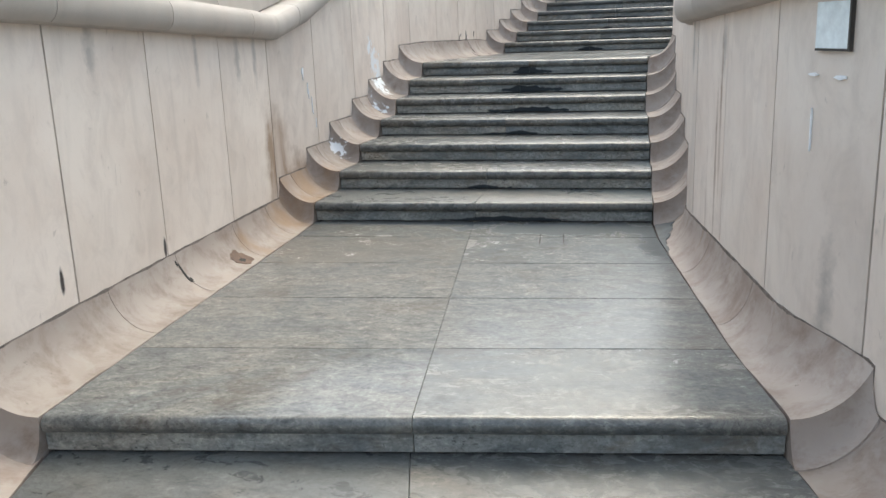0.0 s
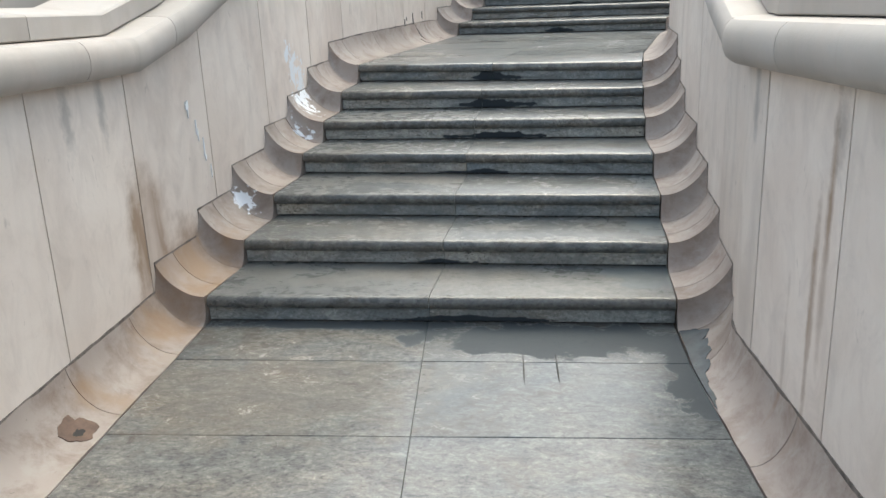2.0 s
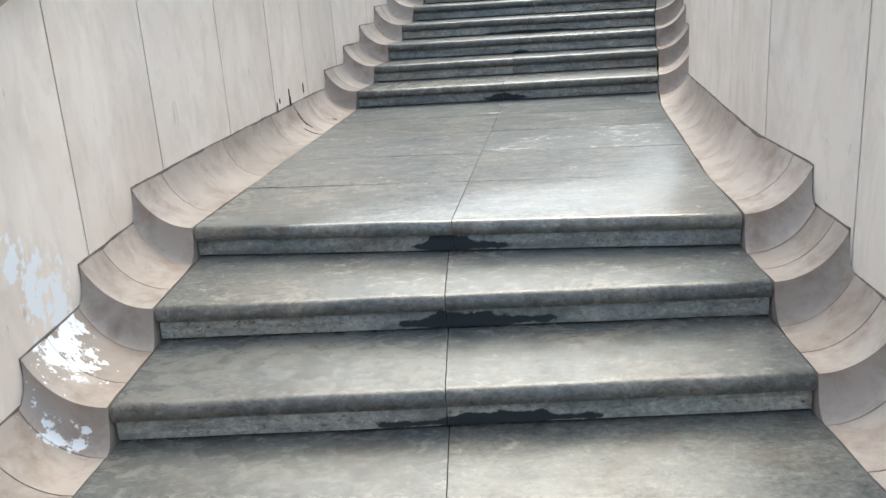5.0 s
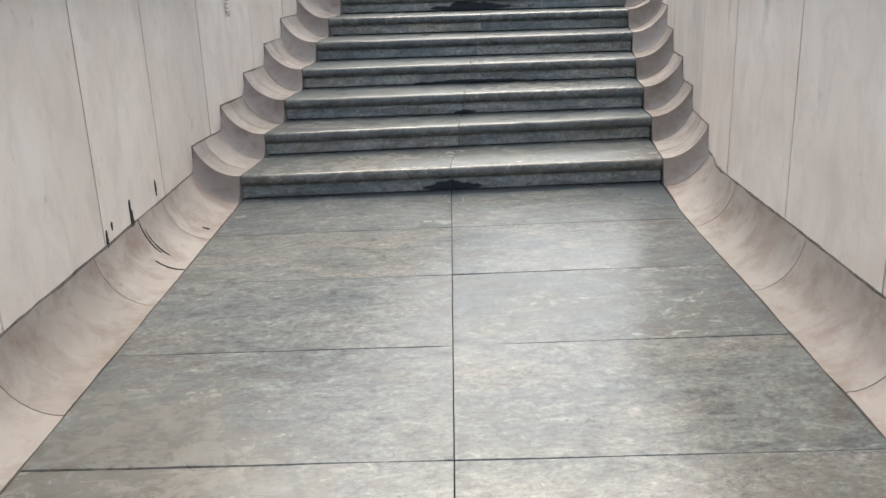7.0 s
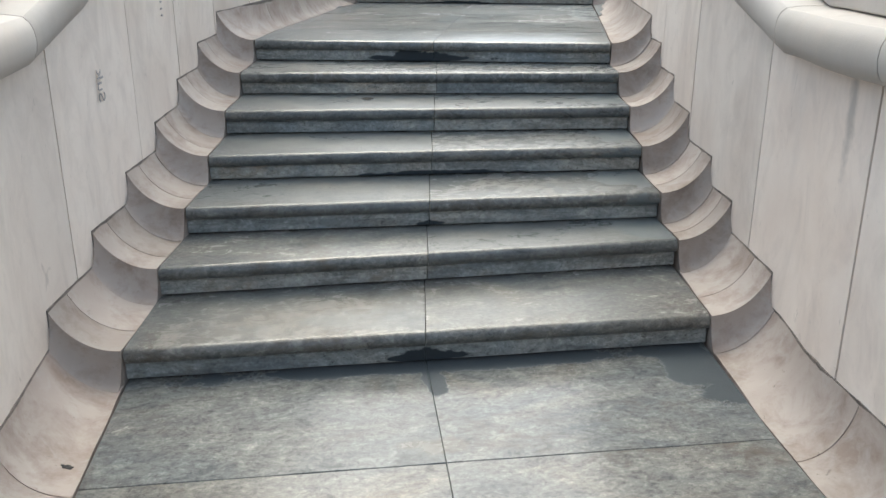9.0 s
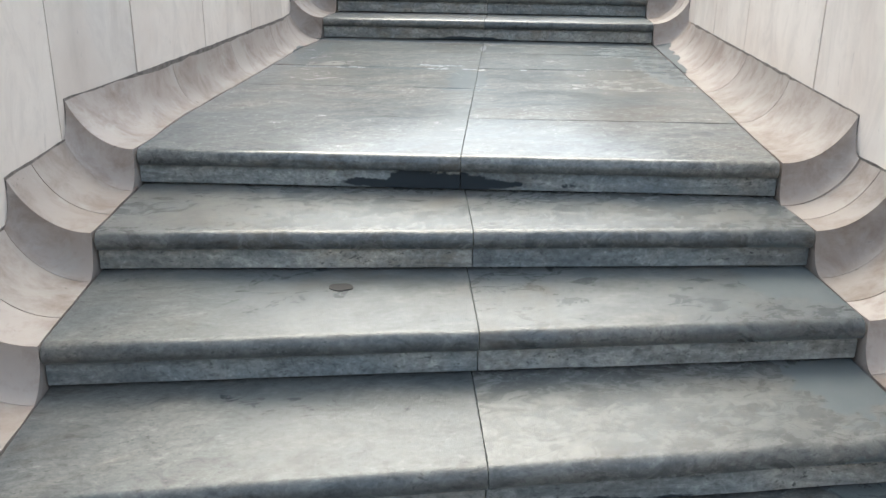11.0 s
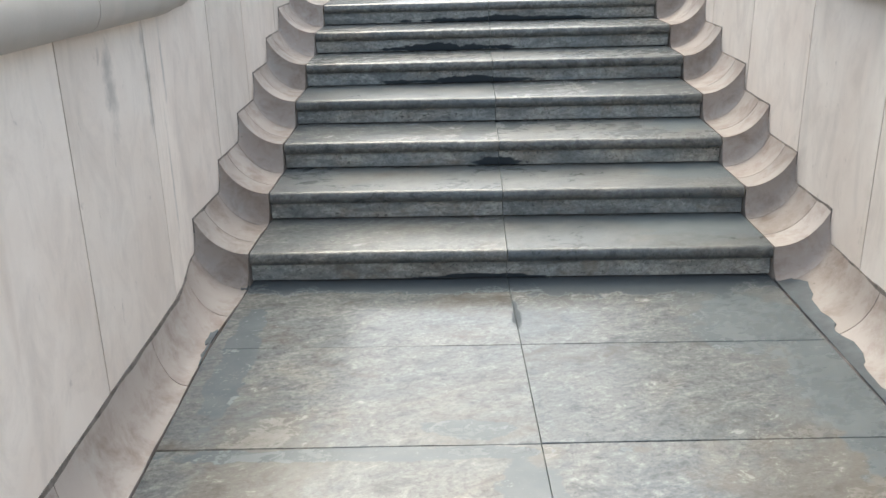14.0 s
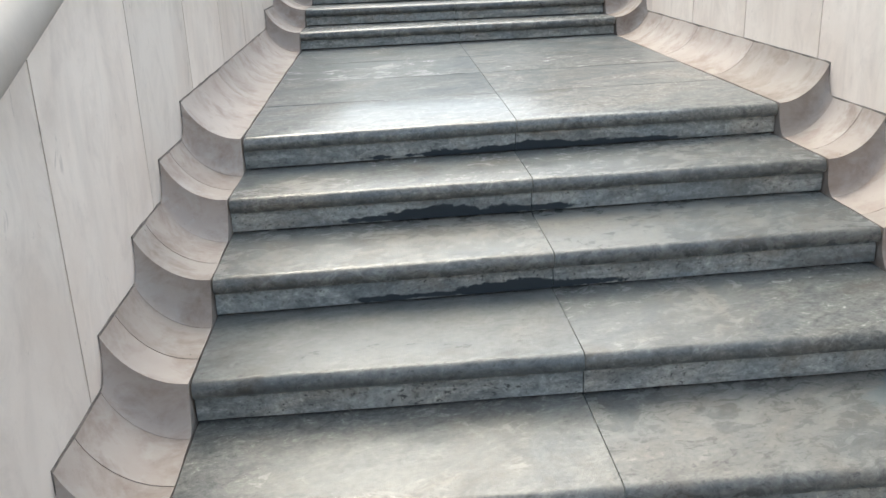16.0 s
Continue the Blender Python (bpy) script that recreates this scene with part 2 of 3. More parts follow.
def marble(base, pink, streaks, rusts=(), blacks=(), whites=(), drips=(), mottle=0.0):
    """Pale limestone facing, dulled by weather: faint upright runs of dirt, clouding and scratches."""
    def build(nt, bsdf):
        vec = coords(nt)
        cloud = noise_tex(nt, vec, 2.0, 6, 0.6, 0.3)
        runs = noise_tex(nt, coords(nt, (4, 4, 0.9)), 1.3, 3, 0.5, 0.9)
        fine = noise_tex(nt, vec, 60, 6, 0.7)
        col = ramp(nt, cloud, ((0.3, pink), (0.62, base)))
        col = mixed(nt, mapped(nt, runs, 0.54, 0.8, 0, streaks), col, (0.30, 0.26, 0.225))
        brown = noise_tex(nt, coords(nt, (3, 3, 0.7)), 1.1, 5, 0.6, 0.5)
        col = mixed(nt, mapped(nt, brown, 0.66, 0.8, 0, 0.25), col, (0.36, 0.25, 0.17))
        col = mixed(nt, mapped(nt, fine, 0.6, 0.75, 0, 0.18), col, (0.42, 0.39, 0.36))
        if mottle:
            blush = noise_tex(nt, vec, 6.5, 9, 0.7, 0.35)
            col = mixed(nt, mapped(nt, blush, 0.46, 0.66, 0, mottle), col, (0.215, 0.158, 0.125))
            bloom = noise_tex(nt, coords(nt, (1.3, 1.3, 1.3)), 7.5, 8, 0.66, 0.6)
            col = mixed(nt, mapped(nt, bloom, 0.54, 0.68, 0, mottle * 0.8), col, (0.42, 0.39, 0.36))
            fleck = noise_tex(nt, vec, 23, 6, 0.7, 0.6)
            col = mixed(nt, mapped(nt, fleck, 0.66, 0.72, 0, mottle), col, (0.1, 0.08, 0.07))
        else:
            blotch = noise_tex(nt, coords(nt, (1.5, 1.5, 0.9)), 4.5, 10, 0.7, 0.7)
            col = mixed(nt, mapped(nt, blotch, 0.47, 0.68, 0, 0.36), col, (0.5, 0.43, 0.375))
            nick = noise_tex(nt, coords(nt, (2.4, 2.4, 1.1)), 7, 5, 0.62, 1.2)
            col = mixed(nt, mapped(nt, nick, 0.655, 0.72, 0, 0.45), col, (0.4, 0.345, 0.3))
        info = nt.nodes.new("ShaderNodeObjectInfo")
        span = 1.0 if mottle else 0.35
        tone = ramp(nt, info.outputs["Random"], ((0.0, (1 - 0.19 * span, 1 - 0.2 * span, 1 - 0.21 * span)), (1.0, (1.06, 1.05, 1.045))))
        col = mixed(nt, 1.0, col, tone, "MULTIPLY")
        if rusts:
            brown = spots(nt, rusts, 0.5, 0.7, 6.0)
            soft = nt.nodes.new("ShaderNodeMath")
            soft.operation = "MULTIPLY"
            nt.links.new(brown, soft.inputs[0])
            nt.links.new(mapped(nt, runs, 0.3, 0.6, 0.25, 0.85), soft.inputs[1])
            col = mixed(nt, soft.outputs[0], col, (0.29, 0.19, 0.115))
        if whites:
            col = mixed(nt, spots(nt, whites, 0.1, 1.5, 24.0), col, (0.84, 0.86, 0.88))
        if drips:
            faint = nt.nodes.new("ShaderNodeMath")
            faint.operation, faint.inputs[1].default_value = "MULTIPLY", 0.5
            nt.links.new(spots(nt, drips, 0.7, 0.9, 12.0), faint.inputs[0])
            col = mixed(nt, faint.outputs[0], col, (0.2, 0.19, 0.175))
        if blacks:
            col = mixed(nt, spots(nt, blacks, 0.3, 0.5, 14.0), col, (0.05, 0.043, 0.04))
        nt.links.new(col, bsdf.inputs["Base Color"])
        nt.links.new(mapped(nt, cloud, 0.3, 0.7, 0.5, 0.68), bsdf.inputs["Roughness"])
        bsdf.inputs["Specular IOR Level"].default_value = 0.35
        h = nt.nodes.new("ShaderNodeMath")
        h.operation = "ADD"
        nt.links.new(cloud, h.inputs[0])
        nt.links.new(mapped(nt, fine, 0, 1, 0, 0.25), h.inputs[1])
        bump(nt, bsdf, h.outputs[0], 0.5 if mottle else 0.35, 0.006)
    return build


def plain(colour, rough, var=0.25, scale=12.0):
    def build(nt, bsdf):
        n = noise_tex(nt, coords(nt), scale, 6, 0.65)
        lo = tuple(c * (1 - var) for c in colour)
        hi = tuple(min(1.0, c * (1 + var)) for c in colour)
        nt.links.new(ramp(nt, n, ((0.3, lo), (0.7, hi))), bsdf.inputs["Base Color"])
        bsdf.inputs["Roughness"].default_value = rough
        bump(nt, bsdf, n, 0.2, 0.003)
    return build


SMEARS = ((spot_on(C, -0.06, 0.5), (0.075, 0.26, 0.1)), (spot_on(C, 0.02, 0.5), (0.04, 0.26, 0.1)), (spot_on(C, -0.02, 0.405), (0.12, 0.05, 0.1)), (spot_on(C, -0.2, 0.64), (0.14, 0.05, 0.1)), (spot_on(C, 0.88, 0.86), (0.2, 0.3, 0.1)), (spot_on(C, 1.0, 0.68), (0.13, 0.6, 0.1)),
          (spot_on(C, -0.5, 0.6), (0.6, 0.035, 0.1)), (spot_on(C, -0.3, 0.985), (0.9, 0.08, 0.1)), (spot_on(C, 0.5, 0.985), (0.6, 0.09, 0.1)), (spot_on(C, -1.0, 0.78), (0.06, 0.4, 0.1)),)
WETS = ((spot_on(A, 0.55, 0.945), (0.62, 0.16, 0.1)), (spot_on(A, 1.0, 0.85), (0.1, 0.45, 0.1)), (spot_on(A, -0.4, 0.995), (0.6, 0.05, 0.1)), (spot_on(B, 0.95, 0.96), (0.12, 0.3, 0.1)), (spot_on(B, 0.0, 0.97), (0.04, 0.12, 0.1)),
        (spot_on(C, -0.4, 1.0), (0.8, 0.12, 0.1)), (spot_on(C, 0.6, 1.0), (0.6, 0.17, 0.1)), (spot_on(B, 0.1, 1.0), (1.0, 0.06, 0.1)), (spot_on(C, 0.0, 0.9), (0.018, 0.13, 0.1)))
BROWNS = ((spot_on(C, 0.0, 0.6), (0.06, 0.035, 0.1)), (spot_on(C, -0.2, 0.602), (0.06, 0.018, 0.1)), (spot_on(C, 0.25, 0.6), (0.05, 0.018, 0.1)), (spot_on(B, 0.0, 0.83), (0.07, 0.04, 0.1)), (spot_on(B, -0.1, 0.835), (0.05, 0.025, 0.1)), (spot_on(A, -0.55, 0.755), (0.55, 0.34, 0.1)), (spot_on(B, -0.75, 0.16), (0.4, 0.45, 0.1)), (spot_on(C, -0.8, 0.55), (0.18, 0.4, 0.1)), (spot_on(C, 0.75, 0.5), (0.3, 0.4, 0.1)), (spot_on(B, 0.8, 0.1), (0.3, 0.3, 0.1)))
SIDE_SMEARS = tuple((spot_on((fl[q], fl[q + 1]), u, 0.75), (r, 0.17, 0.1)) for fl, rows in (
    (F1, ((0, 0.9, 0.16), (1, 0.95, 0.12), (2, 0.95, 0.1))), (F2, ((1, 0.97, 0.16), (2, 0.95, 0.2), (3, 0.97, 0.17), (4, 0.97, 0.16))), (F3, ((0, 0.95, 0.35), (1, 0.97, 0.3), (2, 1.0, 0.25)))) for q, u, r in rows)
SEEPS = tuple((((*fl[q].at((u0 + u1) / 2, OVER), fl[q].z - fl[q].riser + h * 0.35), math.atan2(fl[q].along.y, fl[q].along.x)), ((u1 - u0) * w, 0.05, h * t)) for fl, q, u0, u1, h in (
    (F1, 0, -0.1, 0.4, 0.04), (F1, 1, -0.15, 0.06, 0.035), (F1, 3, -0.1, 0.2, 0.04), (F1, 4, -0.12, 0.3, 0.055), (F1, 5, -0.1, 0.2, 0.07), (F1, 6, -0.12, 0.12, 0.075),
    (F2, 0, -0.1, 0.1, 0.06), (F2, 2, -0.04, 0.05, 0.04), (F2, 3, -0.3, 0.35, 0.03), (F2, 6, -0.28, 0.2, 0.07),
    (F3, 0, -0.3, 0.1, 0.03), (F3, 2, -0.12, 0.1, 0.06), (F3, 4, -0.5, 0.05, 0.055), (F3, 5, -0.65, -0.05, 0.06), (F3, 6, -0.4, 0.5, 0.05)) for w, t in ((0.45, 0.5), (0.7, 0.25)))
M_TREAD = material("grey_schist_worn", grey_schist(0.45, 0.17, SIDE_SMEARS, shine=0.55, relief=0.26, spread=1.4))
M_LAND = material("grey_schist_paving", grey_schist(0.56, 0.075, SMEARS, BROWNS, WETS, shine=0.66, relief=0.075, spread=1.6))
M_RISER = material("grey_schist_riser", grey_schist(1.15, 0.4, wets=SEEPS, damp=0.4, shine=0.4, relief=0.25))
RUSTS = ((spot_beside(A, -1, 0.93, 0.02), (0.2, 0.22, 0.09)), (spot_beside(A, -1, 0.985, 0.3), (0.3, 0.14, 0.3)), (spot_beside((F1[0], F1[1]), -1, 0.1, 0.35), (0.3, 0.13, 0.25)), (spot_beside(A, -1, 0.72, 0.03), (0.3, 0.09, 0.06)), (spot_beside((F1[0], F1[1]), -1, 0.5, 0.1), (0.3, 0.25, 0.2)),
         (spot_beside(A, 1, 0.56, 0.7), (0.2, 0.02, 0.35)), (spot_beside(A, 1, 0.585, 0.4), (0.2, 0.018, 0.3)), (spot_beside(A, 1, 0.65, 0.25), (0.2, 0.012, 0.16)))
BLACKS = ((spot_beside(A, -1, 0.177, 0.277), (0.1, 0.011, 0.05)), (spot_beside(A, -1, 0.443, 0.2), (0.1, 0.012, 0.05)))
WHITES = ((spot_beside((F1[4], F1[5]), -1, 0.15, 0.98), (0.1, 0.04, 0.06)), (spot_beside((F1[4], F1[5]), -1, 0.35, 0.88), (0.1, 0.06, 0.1)), (spot_beside((F1[4], F1[5]), -1, 0.62, 0.76), (0.14, 0.07, 0.12)),
          (spot_beside((F1[4], F1[5]), -1, 0.4, 0.66), (0.16, 0.1, 0.06)), (spot_beside((F1[1], F1[2]), -1, 0.93, 0.295), (0.13, 0.04, 0.05)), (spot_beside((F1[3], F1[4]), -1, 0.9, 0.5), (0.12, 0.03, 0.05)))
DRIPS = tuple((spot_beside(pair, side, v, z), (0.1, ru, rz)) for pair, side, v, z, ru, rz in (
    (A, -1, 0.62, 1.0, 0.02, 0.12), (A, -1, 0.8, 0.98, 0.03, 0.14), (A, -1, 0.9, 0.98, 0.03, 0.12), (A, -1, 0.3, 1.05, 0.03, 0.1), (A, 1, 0.55, 1.0, 0.03, 0.1), (A, 1, 0.8, 0.98, 0.02, 0.12), (A, 1, 0.92, 0.98, 0.02, 0.1),
    (B, 1, 0.7, 1.76, 0.03, 0.1), (B, 1, 0.85, 1.74, 0.02, 0.12), (C, -1, 0.72, 2.62, 0.03, 0.1), (C, -1, 0.83, 2.6, 0.025, 0.16), (C, -1, 0.93, 2.6, 0.02, 0.12), (A, 1, 0.1, 0.26, 0.03, 0.14), (C, -1, 0.9, 2.2, 0.02, 0.15)))
M_COVE = material("pink_limestone_cove", marble((0.42, 0.372, 0.335), (0.335, 0.28, 0.245), 0.3, RUSTS, (), WHITES, mottle=0.7))
M_WALL = material("pale_limestone_facing", marble((0.81, 0.732, 0.655), (0.71, 0.615, 0.535), 0.22, RUSTS, BLACKS, WHITES, DRIPS))
M_COPE = material("pale_limestone_coping", marble((0.46, 0.428, 0.39), (0.375, 0.34, 0.3), 0.42))
M_JOINT = material("dark_bedding_mortar", plain((0.07, 0.065, 0.06), 0.9))
M_CRACK = material("dirty_cracked_mortar", plain((0.15, 0.13, 0.115), 0.9, 0.6, 22.0))
M_GROUND = material("earth_and_gravel", plain((0.16, 0.15, 0.13), 0.95, 0.4, 3.0))
M_BLUE = material("blue_grey_painted_stone", plain((0.5, 0.54, 0.6), 0.8))
M_WHITE = material("white_paint_splash", plain((0.86, 0.88, 0.9), 0.5, 0.08, 60.0))
M_SOOT = material("black_soot_scrape", plain((0.03, 0.028, 0.026), 0.8))
M_RUST = material("brown_water_stain", plain((0.135, 0.085, 0.06), 0.75, 0.35, 14.0))
M_CEMENT = material("damp_grey_cement", plain((0.065, 0.078, 0.086), 0.6, 0.35, 16.0))
M_PLATE = material("worn_metal_plate", plain((0.80, 0.87, 0.88), 0.7, 0.12, 25.0))
M_INK = material("grey_pencil", plain((0.36, 0.34, 0.33), 0.8))

# ---- building helpers ----
def mesh_object(name, bm, mat, parent=None, smooth=False):
    bmesh.ops.recalc_face_normals(bm, faces=bm.faces)
    me = bpy.data.meshes.new(name)
    bm.to_mesh(me)
    bm.free()
    me.materials.append(mat)
    for p in me.polygons:
        p.use_smooth = True
    me.set_sharp_from_angle(angle=radians(32))
    ob = new(name, me)
    if parent:
        ob.parent = parent
    return ob


def part(name, bm, mat, parent, label="", smooth=False):
    return tagged(mesh_object(name, bm, mat, parent, smooth), label)


def holder(name, label, category, kind="structure", group=""):
    return tagged(new(name), label, category, group, kind)


def loft(bm, sections, closed_ends=True):
    """Skins closed sections, lists of 3D points of one length, one after the other."""
    rings = [[bm.verts.new(p) for p in s] for s in sections]
    n = len(rings[0])
    for a, b in zip(rings, rings[1:]):
        for k in range(n):
            bm.faces.new((a[k], a[(k + 1) % n], b[(k + 1) % n], b[k]))
    if closed_ends:
        bm.faces.new(rings[0])
        bm.faces.new(rings[-1])


def box(bm, c, size, turn=0.0):
    m = Matrix.Translation(c) @ Matrix.Rotation(turn, 4, "Z") @ Matrix.Diagonal((*size, 1))
    bmesh.ops.create_cube(bm, size=1, matrix=m)


def rough(p, amount, scale=9.0):
    return amount * noise.noise(Vector(p) * scale)


def stone_slab(name, a0, a1, b0, b1, z0, z1, parent, mat, nose=0.0, thick=SLAB, label="", cells=14, lean=0.0):
    """A paving stone between the front line a0-a1 and the back line b0-b1 (plan points, left to right); nose: radius of its rounded front edge."""
    bm = bmesh.new()
    sections = []
    for k in range(cells + 1):
        f = k / cells
        fr, bk = a0.lerp(a1, f), b0.lerp(b1, f)
        depth = (bk - fr).length
        way = (bk - fr) / depth
        wob = rough((fr.x, fr.y, z0), 0.004, 5.0)
        sag = rough((fr.x * 2, fr.y, z1), 0.0022, 3.0)
        prof = []
        if nose:
            r = nose * (1 + 3.0 * abs(rough((fr.x, fr.y, z0 + 3), 0.1, 14.0)))
            for q in range(5):
                t = q / 4 * math.pi / 2
                prof.append((r * (1 - math.sin(t)), -r * (1 - math.cos(t))))
            prof.append((0.001, -thick * 0.7))
            prof.append((0.006, -thick * 0.9))
            prof.append((0.014, -thick))
        else:
            prof += [(0.002, 0.0), (0.0, -0.003), (0.0, -thick)]
        pts = []
        for s, dz in [(depth - 0.002, 0.0)] + [(s, d) for s, d in prof] + [(depth, -thick), (depth, -0.003)]:
            q = fr + way * (s + (wob if s < depth * 0.3 and nose else 0.0))
            h = z0 + (z1 - z0) * s / depth + lean * (f - 0.5)
            pts.append((q.x, q.y, h + dz + (sag if dz > -0.03 else 0.0)))
        sections.append(pts)
    loft(bm, sections)
    return part(name, bm, mat, parent, label)


def riser_stone(a, u0, u1, zlow, zhigh, parent, cells=10):
    bm = bmesh.new()
    sections = []
    for k in range(cells + 1):
        u = u0 + (u1 - u0) * k / cells
        w = rough((u, a.mid.y, zlow), 0.004, 6.0)
        f, b = a.at(u, OVER + w), a.at(u, OVER + 0.12)
        e = a.at(u, OVER + w + 0.006)
        sections.append([(e.x, e.y, zhigh), (f.x, f.y, zhigh - 0.01), (f.x, f.y, zlow + 0.009), (b.x, b.y, zlow + 0.009), (b.x, b.y, zhigh)])
    loft(bm, sections)
    return part("riser_stone", bm, M_RISER, parent)


def cove_block(place, v0, v1, parent, length, steps=9, drop=0.2, front=0.0):
    """A block with a hollow profile; place(v) gives the inner point, the outward way, the height and the hollow's width, height and arc.
    front: the height of its front, which runs out in a hollow foot on the block below."""
    bm = bmesh.new()
    sections = []
    n = max(3, int(length * (v1 - v0) / 0.06) + 1)
    foot = [(FOOT * (1 - math.cos(t)), math.sin(t)) for t in (math.pi / 2, 1.3, 1.05, 0.8, 0.55, 0.3, 0.12)] if front else []
    for k in range(-len(foot), n):
        p, o, z, width, high, arc = place(lerp(v0, v1, max(0, k) / (n - 1)))
        if k < 0:
            run = place(v0 + 0.01)[0] - p
            ahead, low = foot[k]
            p = p - run.normalized() * ahead
            z -= (front - 0.0015) * low
        worn = 0.001 if k != 0 and k < n - 1 else 0.003
        pts = []
        for q in range(steps + 1):
            t = q / steps * arc
            u, h = width * math.sin(t) / math.sin(arc), high * (1 - math.cos(t)) / (1 - math.cos(arc))
            u *= 1 - max(0.003, 0.008 + rough((p.x, p.y, 0.0), 0.02, 7.0))
            u += rough((p.x + u, p.y, z + h), 0.006, 7.0) * (1 - q / steps)
            lip = worn * (q / steps) ** 4 * (1 + 2.5 * abs(rough((p.x, p.y, z), 1.0, 16.0)))
            pts.append((p.x + o.x * u, p.y + o.y * u, z + h - lip))
        w = width - 0.004
        pts.append((p.x + o.x * w, p.y + o.y * w, z + high - 0.12))
        w = width + 0.05
        pts += [(p.x + o.x * w, p.y + o.y * w, z + high - 0.12), (p.x + o.x * w, p.y + o.y * w, z - drop), (p.x, p.y, z - drop)]
        sections.append(pts)
    loft(bm, sections)
    return part("cove_block", bm, M_COVE, parent)


GAP = 0.0017
FOOT = 0.06


def cove_run(a, b, za, zb, cuts, parent, name=""):
    for side in (-1, 1):
        p0, p1 = a.end(side), b.end(side)
        length = (p1 - p0).length

        def place(v):
            edge, width, high, arc = hollow(name, side, v)
            o = (a.along.lerp(b.along, v) * side).normalized()
            return p0.lerp(p1, v) - o * edge, o, lerp(za, zb, v), width, high, arc
        g = 0.002 / length
        line = bmesh.new()
        sections = []
        n = max(3, int(length / 0.045))
        for k in range(n + 1):
            p, o, z, width, high, arc = place(k / n)
            climb = 0.001 + 0.003 * max(0.0, rough((p.x, p.y, z), 1.0, 6.0)) + 0.006 * max(0.0, rough((p.x, p.y, z + 5), 1.0, 21.0))
            sections.append([(*(p + o * u), z + h) for u, h in ((width - 0.0022, high - 0.008), (width - 0.0022, high + climb), (width + 0.006, high + climb), (width + 0.006, high - 0.06), (width - 0.0022, high - 0.06))])
        loft(line, sections)
        part("mortar_joint", line, M_CRACK, parent)
        mine = cuts[0 if side < 0 else 1] if isinstance(cuts[0], tuple) else cuts
        edges = [0.0, *mine, 1.0]
        for f0, f1 in zip(edges, edges[1:]):
            cove_block(place, f0 + g, f1 - g, parent, length, front=a.riser if f0 == 0 else 0.0)


def tread(a, b, joint, parent):
    """The two stones of a step between its nosing and the next one, their risers and the cove blocks beside them."""
    za = a.z
    zback = b.z - b.riser
    for u0, u1 in ((-a.half + 0.006, joint - GAP), (joint + GAP, a.half - 0.006)):
        ub0, ub1 = u0 * b.half / a.half, u1 * b.half / a.half
        stone_slab("tread_slab", a.at(u0), a.at(u1), b.at(ub0, OVER + 0.03), b.at(ub1, OVER + 0.03), za, zback, parent, M_TREAD, nose=0.028)
        riser_stone(a, u0, u1, za - a.riser, za - SLAB - 0.001, parent)
    cove_run(a, b, za, zback, (0.36,), parent)


def bed(name, a, b, za, zb, label):
    """The dark bedding under a flight or landing, seen in the open joints."""
    bm = bmesh.new()
    out = -0.012
    def ring(n, back, z):
        l, r = n.at(-n.half - out, back), n.at(n.half + out, back)
        return [(*l, z), (*r, z), (*r, z - 0.35), (*l, z - 0.35)]
    loft(bm, [ring(a, 0.06, za), ring(b, 0.06, zb)])
    return tagged(mesh_object(name, bm, M_JOINT), label, "mortar bed", kind="structure")


def landing(name, a, b, cuts, joints, cove_cuts, label):
    """Paving between a landing's nosing a and the foot of the next flight b; cuts: where the rows begin, as parts of its length."""
    top = holder(name, label, "landing")
    za, zb = a.z, b.z - b.riser
    edges = [0.0, *cuts, 1.0]
    for k, (f0, f1) in enumerate(zip(edges, edges[1:])):
        for col in (0, 1):
            ends = []
            for f, pad in ((f0, 0.0 if k == 0 else 0.001), (f1, -0.001 if f1 < 1 else 0.05)):
                m = a.mid.lerp(b.mid, f)
                al = a.along.lerp(b.along, min(1, f * 1.0)).normalized()
                half = lerp(a.half, b.half, f) - 0.007
                j = lerp(joints[0], joints[1], f)
                w = (b.mid - a.mid).normalized() * pad
                left, right = half - hollow(name, -1, f)[0], half - hollow(name, 1, f)[0]
                ends += [m + al * u + w for u in ((-left, j - GAP) if col == 0 else (j + GAP, right))]
            dz = rough((ends[0].x, ends[0].y, col), 0.0012, 7.0)
            lean, dip = rough((ends[0].x, ends[0].y, col + 4), 0.004, 5.0), rough((ends[0].x, ends[0].y, col + 9), 0.003, 5.0)
            stone_slab("paving_slab", *ends, lerp(za, zb, f0) + dz - dip / 2, lerp(za, zb, f1) + dz + dip / 2, top, M_LAND, nose=0.028 if k == 0 else 0.0, cells=10, lean=lean)
    for u0, u1 in ((-a.half + 0.004, joints[0] - GAP), (joints[0] + GAP, a.half - 0.004)):
        riser_stone(a, u0, u1, za - a.riser, za - SLAB - 0.001, top)
    cove_run(a, b, za, zb, cove_cuts, top, name)
    bed(name.replace("landing", "landing_bed"), a, b, za - 0.06, zb - 0.06, "dark mortar bed under the paving of a landing")
    return top


# ---- flights and landings ----
names = ("stair_flight_0", "stair_flight_1", "stair_flight_2", "stair_flight_3", "stair_flight_4")
for k, (name, fl) in enumerate(zip(names, flights)):
    top = holder(name, "flight of worn grey stone steps between pale hollow coves", "stairs")
    for q, (a, b) in enumerate(zip(fl, fl[1:])):
        tread(a, b, (0.02, -0.03, 0.01 * q - 0.02, -0.018, -0.01)[k] * (0.7 + 0.1 * q), top)
        bed("stair_bed_" + str(k) + "_" + str(q), a, b, a.z - 0.058, b.z - b.riser - 0.058, "dark mortar bed under a stone step")

